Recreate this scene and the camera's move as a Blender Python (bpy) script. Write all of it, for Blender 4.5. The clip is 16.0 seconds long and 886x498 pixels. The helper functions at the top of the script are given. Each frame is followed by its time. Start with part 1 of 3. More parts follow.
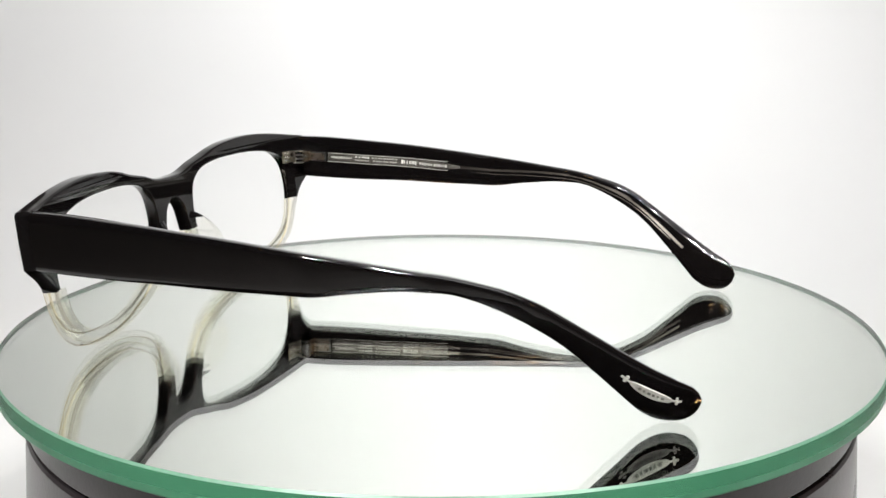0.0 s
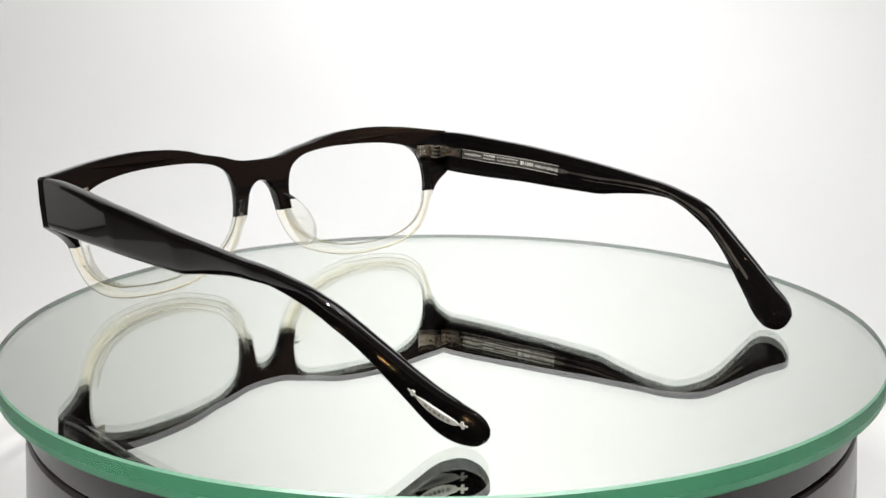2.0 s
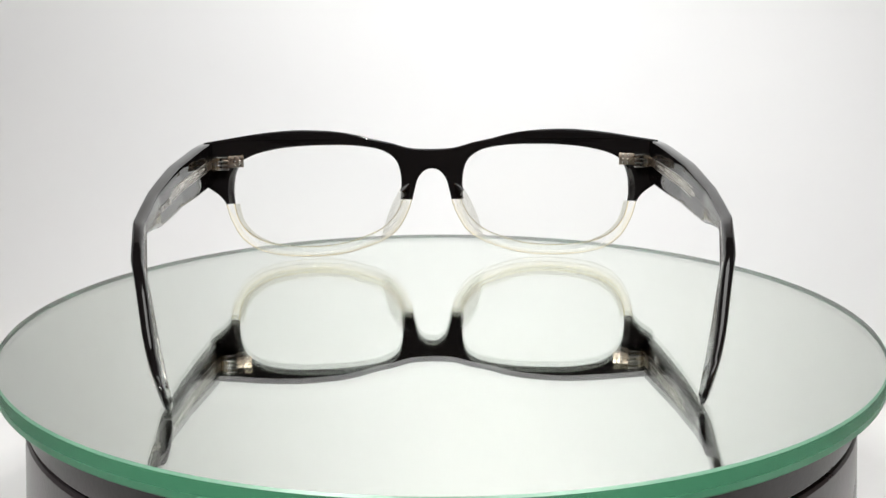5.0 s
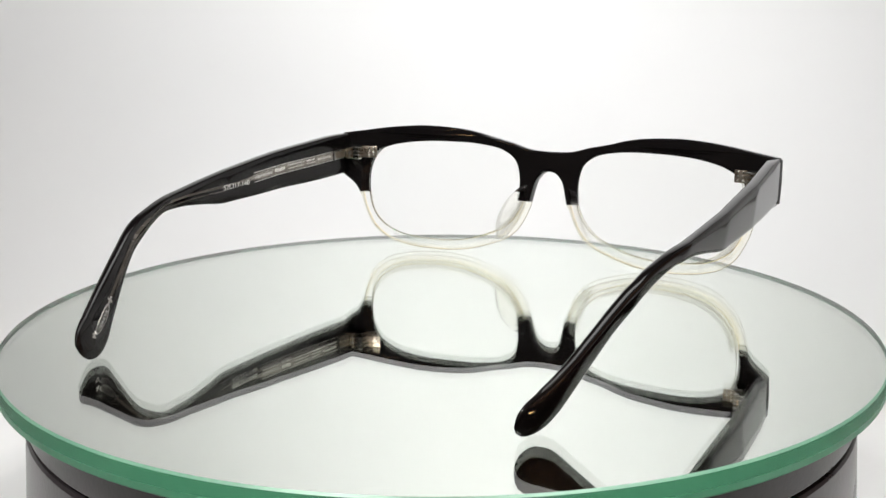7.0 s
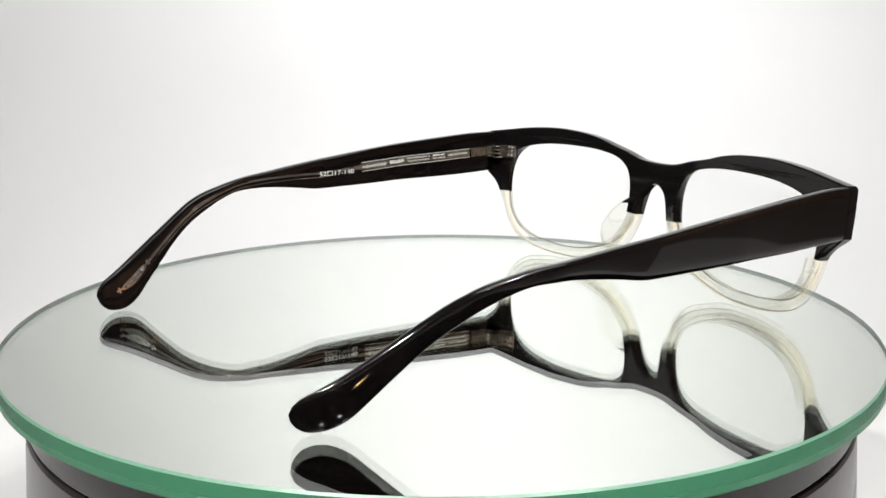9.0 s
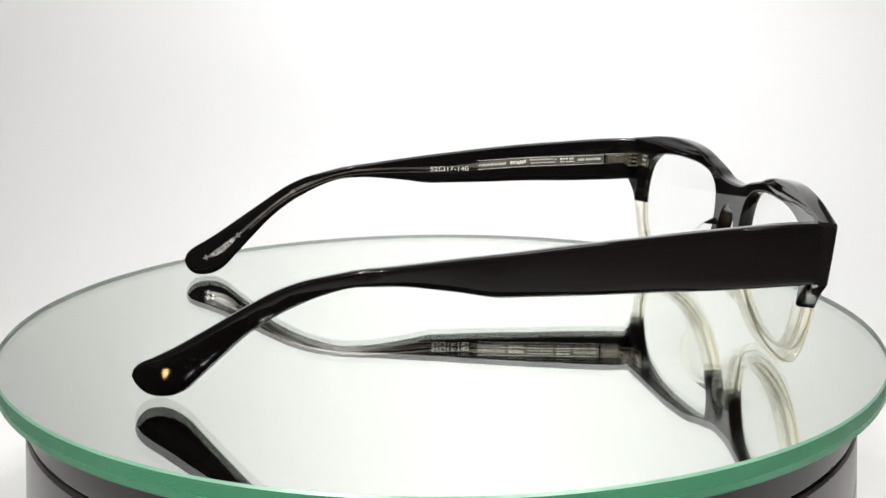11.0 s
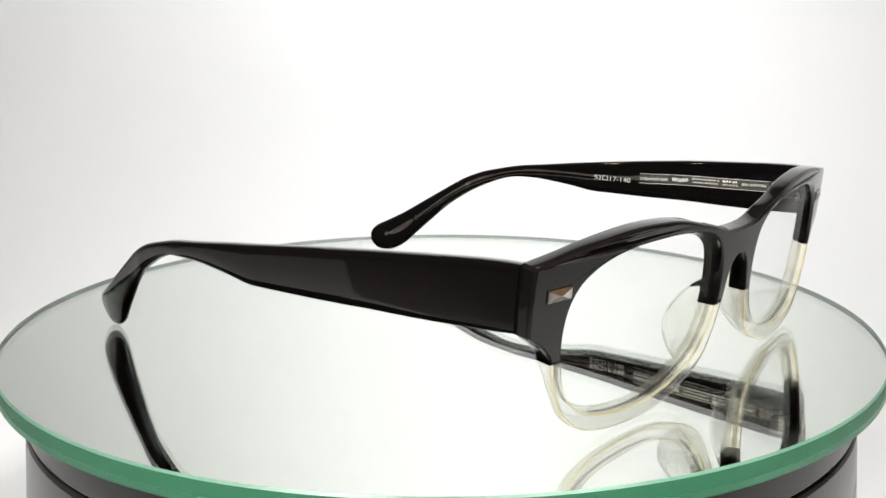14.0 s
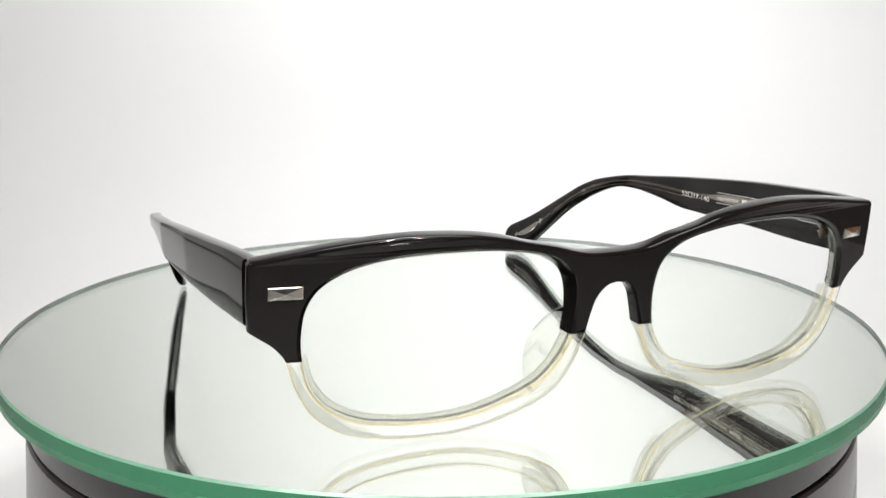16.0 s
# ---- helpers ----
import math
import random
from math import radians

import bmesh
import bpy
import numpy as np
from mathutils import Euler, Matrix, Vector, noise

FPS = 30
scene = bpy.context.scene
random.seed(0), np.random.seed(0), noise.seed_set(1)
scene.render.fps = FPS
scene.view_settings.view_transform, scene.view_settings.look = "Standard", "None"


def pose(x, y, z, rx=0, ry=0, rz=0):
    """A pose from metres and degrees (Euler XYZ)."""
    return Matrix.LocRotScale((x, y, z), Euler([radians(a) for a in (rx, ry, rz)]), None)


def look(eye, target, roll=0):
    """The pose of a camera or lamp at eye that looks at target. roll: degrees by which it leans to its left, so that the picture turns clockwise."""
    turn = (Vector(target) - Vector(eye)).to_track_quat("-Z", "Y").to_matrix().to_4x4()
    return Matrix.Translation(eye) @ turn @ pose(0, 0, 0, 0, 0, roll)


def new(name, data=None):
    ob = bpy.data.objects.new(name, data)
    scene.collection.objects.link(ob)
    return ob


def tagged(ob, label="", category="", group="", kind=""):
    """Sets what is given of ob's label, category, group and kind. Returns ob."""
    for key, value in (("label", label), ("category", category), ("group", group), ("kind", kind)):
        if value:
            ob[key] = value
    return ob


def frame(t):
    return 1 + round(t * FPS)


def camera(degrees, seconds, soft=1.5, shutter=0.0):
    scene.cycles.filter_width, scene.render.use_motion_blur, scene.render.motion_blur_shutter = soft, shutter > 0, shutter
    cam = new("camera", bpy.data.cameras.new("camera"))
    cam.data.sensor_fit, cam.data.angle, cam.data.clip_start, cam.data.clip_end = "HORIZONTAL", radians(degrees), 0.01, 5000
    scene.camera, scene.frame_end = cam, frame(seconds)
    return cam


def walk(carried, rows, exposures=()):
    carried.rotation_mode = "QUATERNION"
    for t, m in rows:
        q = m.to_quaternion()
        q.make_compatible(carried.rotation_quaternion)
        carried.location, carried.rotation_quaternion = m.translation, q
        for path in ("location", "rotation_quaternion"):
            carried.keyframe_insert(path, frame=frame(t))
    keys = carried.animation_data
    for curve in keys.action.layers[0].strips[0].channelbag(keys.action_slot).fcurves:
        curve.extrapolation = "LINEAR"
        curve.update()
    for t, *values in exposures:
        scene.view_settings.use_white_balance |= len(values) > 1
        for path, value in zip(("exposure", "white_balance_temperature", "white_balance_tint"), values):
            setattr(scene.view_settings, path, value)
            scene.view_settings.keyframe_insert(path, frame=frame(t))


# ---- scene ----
# camera: stands still before a motor turntable
cam = camera(41.49, 16.0)
EYE = (0.0, -0.2958, 0.0842)
AIM = (0.00170, -0.2958 + 0.97656, 0.0842 - 0.21525)
walk(cam, [(0.0, look(EYE, AIM, -0.18)), (16.0, look(EYE, AIM, -0.18))],
     [(0.0, 0.0), (1.5, 0.0), (1.9, -0.05), (3.2, -0.07), (4.2, -0.12), (6.3, -0.15), (8.0, -0.15), (8.4, -0.03), (9.5, -0.02), (11.0, 0.0), (16.0, 0.0)])

# ---- light ----
world = bpy.data.worlds.new("room_air")
scene.world = world
world.use_nodes = True
world.node_tree.nodes["Background"].inputs[0].default_value = (0.9, 0.95, 1.0, 1)
world.node_tree.nodes["Background"].inputs[1].default_value = 0.05


def area(name, eye, target, w, h, watts, color, spread=180):
    data = bpy.data.lights.new(name, "AREA")
    data.shape, data.size, data.size_y = "RECTANGLE", w, h
    data.energy, data.color, data.spread = watts, color, radians(spread)
    ob = new(name, data)
    ob.matrix_world = look(eye, target)
    return ob


area("top_softbox", (0.12, 0.02, 0.72), (0.10, 0.06, 0.0), 0.40, 0.40, 2.08, (0.988, 1.0, 0.976))
area("back_light", (0.040, 0.16, 0.62), (0.035, 0.70, 0.11), 0.30, 0.10, 1.56, (0.995, 1.0, 0.995), 96)
for x, y, z in ((-0.26, -0.42, 0.48), (-0.18, -0.43, 0.50), (0.17, -0.36, 0.54), (0.25, -0.34, 0.52)):
    area("led_spot", (x, y, z), (0, -0.05, 0.0), 0.018, 0.018, 0.30, (1.0, 0.99, 0.97), 60)
# Added fill, unseen: lights the brown east wall so the temples reflect it.
area("warm_wall_fill", (1.10, -0.35, 1.10), (1.60, -0.30, 0.10), 0.12, 0.12, 4.4, (1.0, 0.77, 0.57), 100)
area("warm_room_lamp", (0.55, -0.75, 0.75), (0, 0, 0.02), 0.05, 0.05, 0.25, (1.0, 0.62, 0.30))
area("warm_room_lamp", (0.92, -0.10, 0.66), (0, 0, 0.02), 0.018, 0.018, 0.18, (1.0, 0.62, 0.30))
area("warm_room_lamp", (-0.92, -0.16, 0.66), (0, 0, 0.02), 0.018, 0.018, 0.18, (1.0, 0.62, 0.30))
area("warm_room_lamp", (-0.60, -0.60, 0.70), (0, 0, 0.02), 0.05, 0.05, 0.25, (1.0, 0.62, 0.30))


# ---- materials ----
def material(name, color, rough=0.5, metal=0.0, trans=0.0, ior=1.5, coat=0.0):
    m = bpy.data.materials.new(name)
    m.use_nodes = True
    b = m.node_tree.nodes["Principled BSDF"]
    b.inputs["Base Color"].default_value = (*color, 1)
    b.inputs["Roughness"].default_value = rough
    b.inputs["Metallic"].default_value = metal
    b.inputs["Transmission Weight"].default_value = trans
    b.inputs["IOR"].default_value = ior
    b.inputs["Coat Weight"].default_value = coat
    return m


def varied(m, scale, low, high, rough=None, bump=0.0, stretch=(1, 1, 1)):
    """Noise between two colours, and between two roughnesses, with fine relief."""
    t = m.node_tree
    b = t.nodes["Principled BSDF"]
    co, mp = t.nodes.new("ShaderNodeTexCoord"), t.nodes.new("ShaderNodeMapping")
    mp.inputs["Scale"].default_value = stretch
    t.links.new(co.outputs["Object"], mp.inputs["Vector"])
    n = t.nodes.new("ShaderNodeTexNoise")
    n.inputs["Scale"].default_value, n.inputs["Detail"].default_value = scale, 5
    t.links.new(mp.outputs["Vector"], n.inputs["Vector"])
    ramp = t.nodes.new("ShaderNodeValToRGB")
    ramp.color_ramp.elements[0].position, ramp.color_ramp.elements[1].position = 0.3, 0.7
    ramp.color_ramp.elements[0].color, ramp.color_ramp.elements[1].color = (*low, 1), (*high, 1)
    t.links.new(n.outputs["Fac"], ramp.inputs["Fac"])
    t.links.new(ramp.outputs["Color"], b.inputs["Base Color"])
    if rough:
        r = t.nodes.new("ShaderNodeMapRange")
        r.inputs["To Min"].default_value, r.inputs["To Max"].default_value = rough
        t.links.new(n.outputs["Fac"], r.inputs["Value"])
        t.links.new(r.outputs["Result"], b.inputs["Roughness"])
    if bump:
        f = t.nodes.new("ShaderNodeTexNoise")
        f.inputs["Scale"].default_value, f.inputs["Detail"].default_value = scale * 12, 3
        t.links.new(mp.outputs["Vector"], f.inputs["Vector"])
        k = t.nodes.new("ShaderNodeBump")
        k.inputs["Strength"].default_value, k.inputs["Distance"].default_value = bump, 0.0003
        t.links.new(f.outputs["Fac"], k.inputs["Height"])
        t.links.new(k.outputs["Normal"], b.inputs["Normal"])
    return m


def lens_material():
    """Thin clear demo lens: see-through, with the gloss of its faces."""
    m = bpy.data.materials.new("demo_lens")
    m.use_nodes = True
    t = m.node_tree
    t.nodes.remove(t.nodes["Principled BSDF"])
    clear, gloss, mix = t.nodes.new("ShaderNodeBsdfTransparent"), t.nodes.new("ShaderNodeBsdfGlossy"), t.nodes.new("ShaderNodeMixShader")
    clear.inputs[0].default_value = (0.992, 0.995, 0.992, 1)
    gloss.inputs["Roughness"].default_value = 0.01
    lw, pw, am = t.nodes.new("ShaderNodeLayerWeight"), t.nodes.new("ShaderNodeMath"), t.nodes.new("ShaderNodeMath")
    lw.inputs["Blend"].default_value = 0.5
    pw.operation, am.operation = "POWER", "MULTIPLY_ADD"
    pw.inputs[1].default_value = 5.0
    am.inputs[1].default_value, am.inputs[2].default_value = 0.35, 0.008
    t.links.new(lw.outputs["Facing"], pw.inputs[0])
    t.links.new(pw.outputs[0], am.inputs[0])
    t.links.new(am.outputs[0], mix.inputs[0])
    t.links.new(clear.outputs[0], mix.inputs[1])
    t.links.new(gloss.outputs[0], mix.inputs[2])
    t.links.new(mix.outputs[0], t.nodes["Material Output"].inputs[0])
    return m


def edge_material():
    """Ground glass edge: green, and lets some light through."""
    m = varied(material("green_glass_edge", (0.065, 0.27, 0.145), 0.3), 40, (0.044, 0.21, 0.110), (0.052, 0.23, 0.120), (0.22, 0.30), 0.05)
    t = m.node_tree
    tr, mix = t.nodes.new("ShaderNodeBsdfTranslucent"), t.nodes.new("ShaderNodeMixShader")
    tr.inputs[0].default_value = (0.78, 0.96, 0.86, 1)
    mix.inputs[0].default_value = 0.30
    t.links.new(t.nodes["Principled BSDF"].outputs[0], mix.inputs[1])
    t.links.new(tr.outputs[0], mix.inputs[2])
    t.links.new(mix.outputs[0], t.nodes["Material Output"].inputs[0])
    return m


def seamed_edge():
    """Seamed edge of the upper glass: mostly see-through green glass, partly ground."""
    m = varied(material("green_seamed_edge", (0.11, 0.42, 0.23), 0.3), 40, (0.115, 0.47, 0.255), (0.135, 0.52, 0.285), (0.22, 0.30), 0.05)
    t = m.node_tree
    glass, mix = t.nodes.new("ShaderNodeBsdfRefraction"), t.nodes.new("ShaderNodeMixShader")
    glass.inputs["Color"].default_value = (0.66, 0.90, 0.77, 1)
    glass.inputs["Roughness"].default_value, glass.inputs["IOR"].default_value = 0.12, 1.52
    mix.inputs[0].default_value = 0.62
    t.links.new(t.nodes["Principled BSDF"].outputs[0], mix.inputs[1])
    t.links.new(glass.outputs[0], mix.inputs[2])
    t.links.new(mix.outputs[0], t.nodes["Material Output"].inputs[0])
    return m


def clear_material(name, color, straight, ior):
    """Clear acetate: part of the light goes straight on, the rest is bent a little; the faces shine."""
    m = material(name, color, 0.0, trans=1.0, ior=ior, coat=1.0)
    t = m.node_tree
    t.nodes["Principled BSDF"].inputs["Coat Roughness"].default_value = 0.01
    tr, mix = t.nodes.new("ShaderNodeBsdfTransparent"), t.nodes.new("ShaderNodeMixShader")
    tr.inputs[0].default_value = (*color, 1)
    mix.inputs[0].default_value = straight
    t.links.new(t.nodes["Principled BSDF"].outputs[0], mix.inputs[1])
    t.links.new(tr.outputs[0], mix.inputs[2])
    t.links.new(mix.outputs[0], t.nodes["Material Output"].inputs[0])
    return m


BLACK = varied(material("black_acetate", (0.004, 0.003, 0.003), 0.06), 60, (0.0035, 0.0032, 0.0034), (0.006, 0.005, 0.005), (0.02, 0.06))
TEMPLE = varied(material("dark_brown_black_acetate", (0.006, 0.004, 0.003), 0.07), 45, (0.0022, 0.0020, 0.0022), (0.0042, 0.0034, 0.0034), (0.03, 0.07), stretch=(1, 0.25, 1))
CLEAR = clear_material("clear_acetate", (0.999, 0.999, 0.994), 0.86, 1.44)
CLEAR_WALL = clear_material("yellowish_acetate_edge", (0.997, 0.986, 0.93), 0.74, 1.44)
# Same clear acetate; the golden edge highlights are put into the bevel's tint.
CLEAR_BEVEL = clear_material("clear_acetate_gold_glint", (0.98, 0.81, 0.44), 0.28, 1.45)
CLEAR_PAD = clear_material("clear_pad_acetate", (0.998, 0.994, 0.975), 0.78, 1.47)
LENS = lens_material()
LENS_EDGE = clear_material("ground_lens_edge", (0.62, 0.60, 0.55), 0.55, 1.45)
SILVER = varied(material("worn_silver", (0.72, 0.70, 0.66), 0.18, 1.0), 900, (0.62, 0.60, 0.56), (0.80, 0.78, 0.74), (0.10, 0.28))
CORE = varied(material("silver_core_wire", (0.45, 0.42, 0.38), 0.3, 0.9), 700, (0.34, 0.31, 0.275), (0.54, 0.51, 0.465), (0.14, 0.3), stretch=(1, 0.15, 1))
BRASS = varied(material("nickel_brass_hinge", (0.6, 0.5, 0.36), 0.25, 1.0), 600, (0.50, 0.40, 0.27), (0.70, 0.62, 0.50), (0.15, 0.35))
HORN = varied(material("dark_brass", (0.42, 0.36, 0.30), 0.3, 1.0), 500, (0.30, 0.24, 0.18), (0.50, 0.44, 0.38), (0.2, 0.4))
PRINT = varied(material("silver_print", (0.75, 0.74, 0.70), 0.4), 800, (0.36, 0.355, 0.33), (0.50, 0.49, 0.46), (0.3, 0.5))
TAIL = varied(material("dark_wire_tail", (0.09, 0.08, 0.07), 0.25, 0.6), 300, (0.05, 0.043, 0.037), (0.14, 0.125, 0.11), (0.15, 0.35), stretch=(1, 0.15, 1))
DULL = varied(material("dull_silver_emblem", (0.2, 0.2, 0.19), 0.35, 1.0), 900, (0.10, 0.10, 0.095), (0.30, 0.30, 0.28), (0.25, 0.45))
BRIGHT = varied(material("bright_silver_print", (0.8, 0.79, 0.76), 0.35), 800, (0.52, 0.51, 0.48), (0.70, 0.69, 0.66), (0.3, 0.45))
GLASS = material("float_glass", (0.975, 0.99, 0.978), 0.0, trans=1.0, ior=1.52)
MIRROR = material("silvered_back", (0.885, 0.912, 0.868), 0.0, 1.0)
EDGE = edge_material()
SEAMED = seamed_edge()
ARRIS = varied(material("ground_glass_arris", (0.12, 0.24, 0.17), 0.35), 80, (0.10, 0.21, 0.15), (0.14, 0.27, 0.19), (0.3, 0.45), 0.2)
PLASTIC = varied(material("black_plastic", (0.012, 0.010, 0.011), 0.28), 70, (0.024, 0.020, 0.022), (0.034, 0.029, 0.031), (0.24, 0.34), 0.15)
PAPER = varied(material("white_paper", (0.80, 0.80, 0.80), 0.7), 6, (0.79, 0.79, 0.795), (0.81, 0.81, 0.81), (0.65, 0.75), 0.06)
CLOTH = varied(material("white_diffuser_cloth", (0.80, 0.80, 0.80), 0.9), 30, (0.78, 0.78, 0.78), (0.82, 0.82, 0.82), (0.85, 0.95), 0.2)
WALL = varied(material("dim_wall_paint", (0.35, 0.35, 0.36), 0.8), 3, (0.33, 0.33, 0.34), (0.37, 0.37, 0.38), (0.7, 0.85), 0.1)
BROWN = varied(material("brown_wall_paint", (0.30, 0.19, 0.13), 0.8), 3, (0.27, 0.17, 0.115), (0.33, 0.21, 0.145), (0.7, 0.85), 0.1)
TABLE = varied(material("grey_laminate", (0.34, 0.33, 0.32), 0.5), 4, (0.31, 0.30, 0.29), (0.37, 0.36, 0.35), (0.4, 0.6), 0.1, (1, 8, 1))


# ---- mesh helpers ----
def finish(name, bm, mats, parent=None, label="", smooth=30):
    bmesh.ops.recalc_face_normals(bm, faces=bm.faces)
    me = bpy.data.meshes.new(name)
    bm.to_mesh(me)
    bm.free()
    for m in mats if isinstance(mats, (list, tuple)) else [mats]:
        me.materials.append(m)
    if smooth:
        me.shade_smooth()
        me.set_sharp_from_angle(angle=radians(smooth))
    ob = new(name, me)
    if parent:
        ob.parent = parent
    if label:
        tagged(ob, label)
    return ob


part = finish


def lathe(rings, n=160):
    """A body of revolution about z, from (radius, z, material) rings; caps where the first or last radius is 0."""
    bm = bmesh.new()
    loops = []
    for r, z, _ in rings:
        if r == 0:
            loops.append([bm.verts.new((0, 0, z))])
        else:
            loops.append([bm.verts.new((r * math.cos(2 * math.pi * i / n), r * math.sin(2 * math.pi * i / n), z)) for i in range(n)])
    for (a, b, ring) in zip(loops, loops[1:], rings[1:]):
        for i in range(n):
            j = (i + 1) % n
            if len(a) == 1:
                f = bm.faces.new((a[0], b[i], b[j]))
            elif len(b) == 1:
                f = bm.faces.new((a[i], a[j], b[0]))
            else:
                f = bm.faces.new((a[i], a[j], b[j], b[i]))
            f.material_index = ring[2]
    return bm


def box(bm, lo, hi, bevel=0.0):
    vs = [bm.verts.new((x, y, z)) for x in (lo[0], hi[0]) for y in (lo[1], hi[1]) for z in (lo[2], hi[2])]
    fs = [bm.faces.new([vs[i] for i in q]) for q in ((0, 1, 3, 2), (4, 6, 7, 5), (0, 4, 5, 1), (2, 3, 7, 6), (0, 2, 6, 4), (1, 5, 7, 3))]
    if bevel:
        es = list({e for f in fs for e in f.edges})
        bmesh.ops.bevel(bm, geom=es, offset=bevel, segments=2, affect="EDGES", profile=0.5)
    return bm


def spline(pts, per=6, closed=False):
    """Catmull-Rom through the points."""
    p = [Vector(q) for q in pts]
    n, out = len(p), []
    for i in range(n if closed else n - 1):
        a, b, c, d = (p[(i + k) % n] if closed else p[min(max(i + k, 0), n - 1)] for k in (-1, 0, 1, 2))
        for s in range(per):
            t = s / per
            out.append(0.5 * ((2 * b) + (c - a) * t + (2 * a - 5 * b + 4 * c - d) * t * t + (3 * b - a - 3 * c + d) * t ** 3))
    if not closed:
        out.append(p[-1])
    return out


def slab(loop, depth, bevel, steps=3):
    """A flat plate with rounded edges from a closed outline in x, y; its depth runs along z from 0."""
    cu = bpy.data.curves.new("outline", "CURVE")
    cu.dimensions, cu.fill_mode = "2D", "BOTH"
    cu.extrude, cu.bevel_depth, cu.bevel_resolution = depth / 2 - bevel, bevel, steps
    cu.offset = -bevel
    sp = cu.splines.new("POLY")
    sp.points.add(len(loop) - 1)
    for q, v in zip(sp.points, loop):
        q.co = (v[0], v[1], 0, 1)
    sp.use_cyclic_u = True
    ob = new("outline", cu)
    me = bpy.data.meshes.new_from_object(ob.evaluated_get(bpy.context.evaluated_depsgraph_get()))
    bm = bmesh.new()
    bm.from_mesh(me)
    bmesh.ops.remove_doubles(bm, verts=bm.verts, dist=1e-6)
    for v in bm.verts:
        v.co.z += depth / 2
    bpy.data.objects.remove(ob)
    bpy.data.curves.remove(cu)
    bpy.data.meshes.remove(me)
    return bm


# ---- the place: light tent on a table in a dim room ----
TABLE_Z = -0.075


def sweep():
    """White paper that lies on the table and curves up into the back."""
    prof = [(-0.14, 0.0), (0.10, 0.0), (0.34, 0.0)]
    for k in range(1, 13):
        a = math.pi / 2 * k / 12
        prof.append((0.34 + 0.36 * math.sin(a), 0.36 * (1 - math.cos(a))))
    prof.append((0.70, 0.70))
    bm = bmesh.new()
    rows = []
    for x in (-0.41, 0.41):
        rows.append([[bm.verts.new((x, y, TABLE_Z + z)) for y, z in prof], [bm.verts.new((x, y + 0.001, TABLE_Z + z - 0.002)) for y, z in prof]])
    (a, c), (b, d) = rows
    for i in range(len(prof) - 1):
        bm.faces.new((a[i], a[i + 1], b[i + 1], b[i]))
        bm.faces.new((c[i], d[i], d[i + 1], c[i + 1]))
        bm.faces.new((a[i], c[i], c[i + 1], a[i + 1]))
        bm.faces.new((b[i], b[i + 1], d[i + 1], d[i]))
    return bm


tagged(finish("backdrop", sweep(), PAPER, smooth=40), "seamless white paper sweep behind the turntable", "backdrop", kind="structure")
# Out-of-view reflectors, sized so that their bounce brightens the mirror at its sides.
for side in (-1, 1):
    tagged(finish("tent_panel", box(bmesh.new(), (side * 0.45 - 0.004, 0.16, TABLE_Z), (side * 0.45 + 0.004, 0.70, 0.46), 0.002), CLOTH), "unseen white diffuser cloth panel beside the turntable, brightens the mirror", "panel", "tent panels", "structure")
tagged(finish("floor", box(bmesh.new(), (-1.6, -1.9, -0.85), (1.6, 1.3, -0.83)), TABLE), "dim grey floor of the room", "floor", kind="structure")
tagged(finish("table_top", box(bmesh.new(), (-0.8, -0.85, TABLE_Z - 0.035), (0.8, 0.85, TABLE_Z - 0.004), 0.003), TABLE), "grey laminate table under the white paper", "table", kind="structure")
for nm, lo, hi in (("wall_north", (-1.6, 1.3, -0.83), (1.6, 1.34, 1.5)), ("wall_south", (-1.6, -1.94, -0.83), (1.6, -1.9, 1.5)),
                   ("wall_west", (-1.64, -1.9, -0.83), (-1.6, 1.3, 1.5)), ("wall_east", (1.6, -1.9, -0.83), (1.64, 1.3, 1.5)), ("ceiling", (-1.6, -1.9, 1.5), (1.6, 1.3, 1.54))):
    tagged(finish(nm, box(bmesh.new(), lo, hi), BROWN if nm == "wall_east" else WALL), "dim brown painted room wall" if nm == "wall_east" else "dim grey painted room surface", nm.split("_")[0], kind="structure")

# ---- turntable ----
DISC_R, DISC_T = 0.1104, 0.0056
base = tagged(new("turntable_base"), "black plastic motor turntable base with a fine seam", "turntable")
base.location = (0, 0, TABLE_Z)
B0 = -TABLE_Z - DISC_T
GROOVE = B0 - 0.0107
part("body", lathe([(0, 0.0005, 0), (0.1075, 0.0005, 0), (0.1082, 0.002, 0), (0.1062, GROOVE - 0.030, 0), (0.1044, GROOVE - 0.0010, 0), (0.1039, GROOVE - 0.0004, 0), (0.098, GROOVE - 0.0003, 0), (0, GROOVE - 0.0003, 0)]), PLASTIC, base)
part("platter", lathe([(0, GROOVE + 0.0003, 0), (0.1030, GROOVE + 0.0003, 0), (0.1037, GROOVE + 0.0005, 0), (0.1041, GROOVE + 0.0010, 0), (0.1038, B0 - 0.0006, 0), (0.1032, B0 - 0.0002, 0), (0, B0 - 0.0002, 0)]), PLASTIC, base)
part("seam_ring", lathe([(0, GROOVE - 0.0002, 0), (0.1000, GROOVE - 0.0002, 0), (0.1000, GROOVE + 0.0002, 0), (0, GROOVE + 0.0002, 0)]), PLASTIC, base)

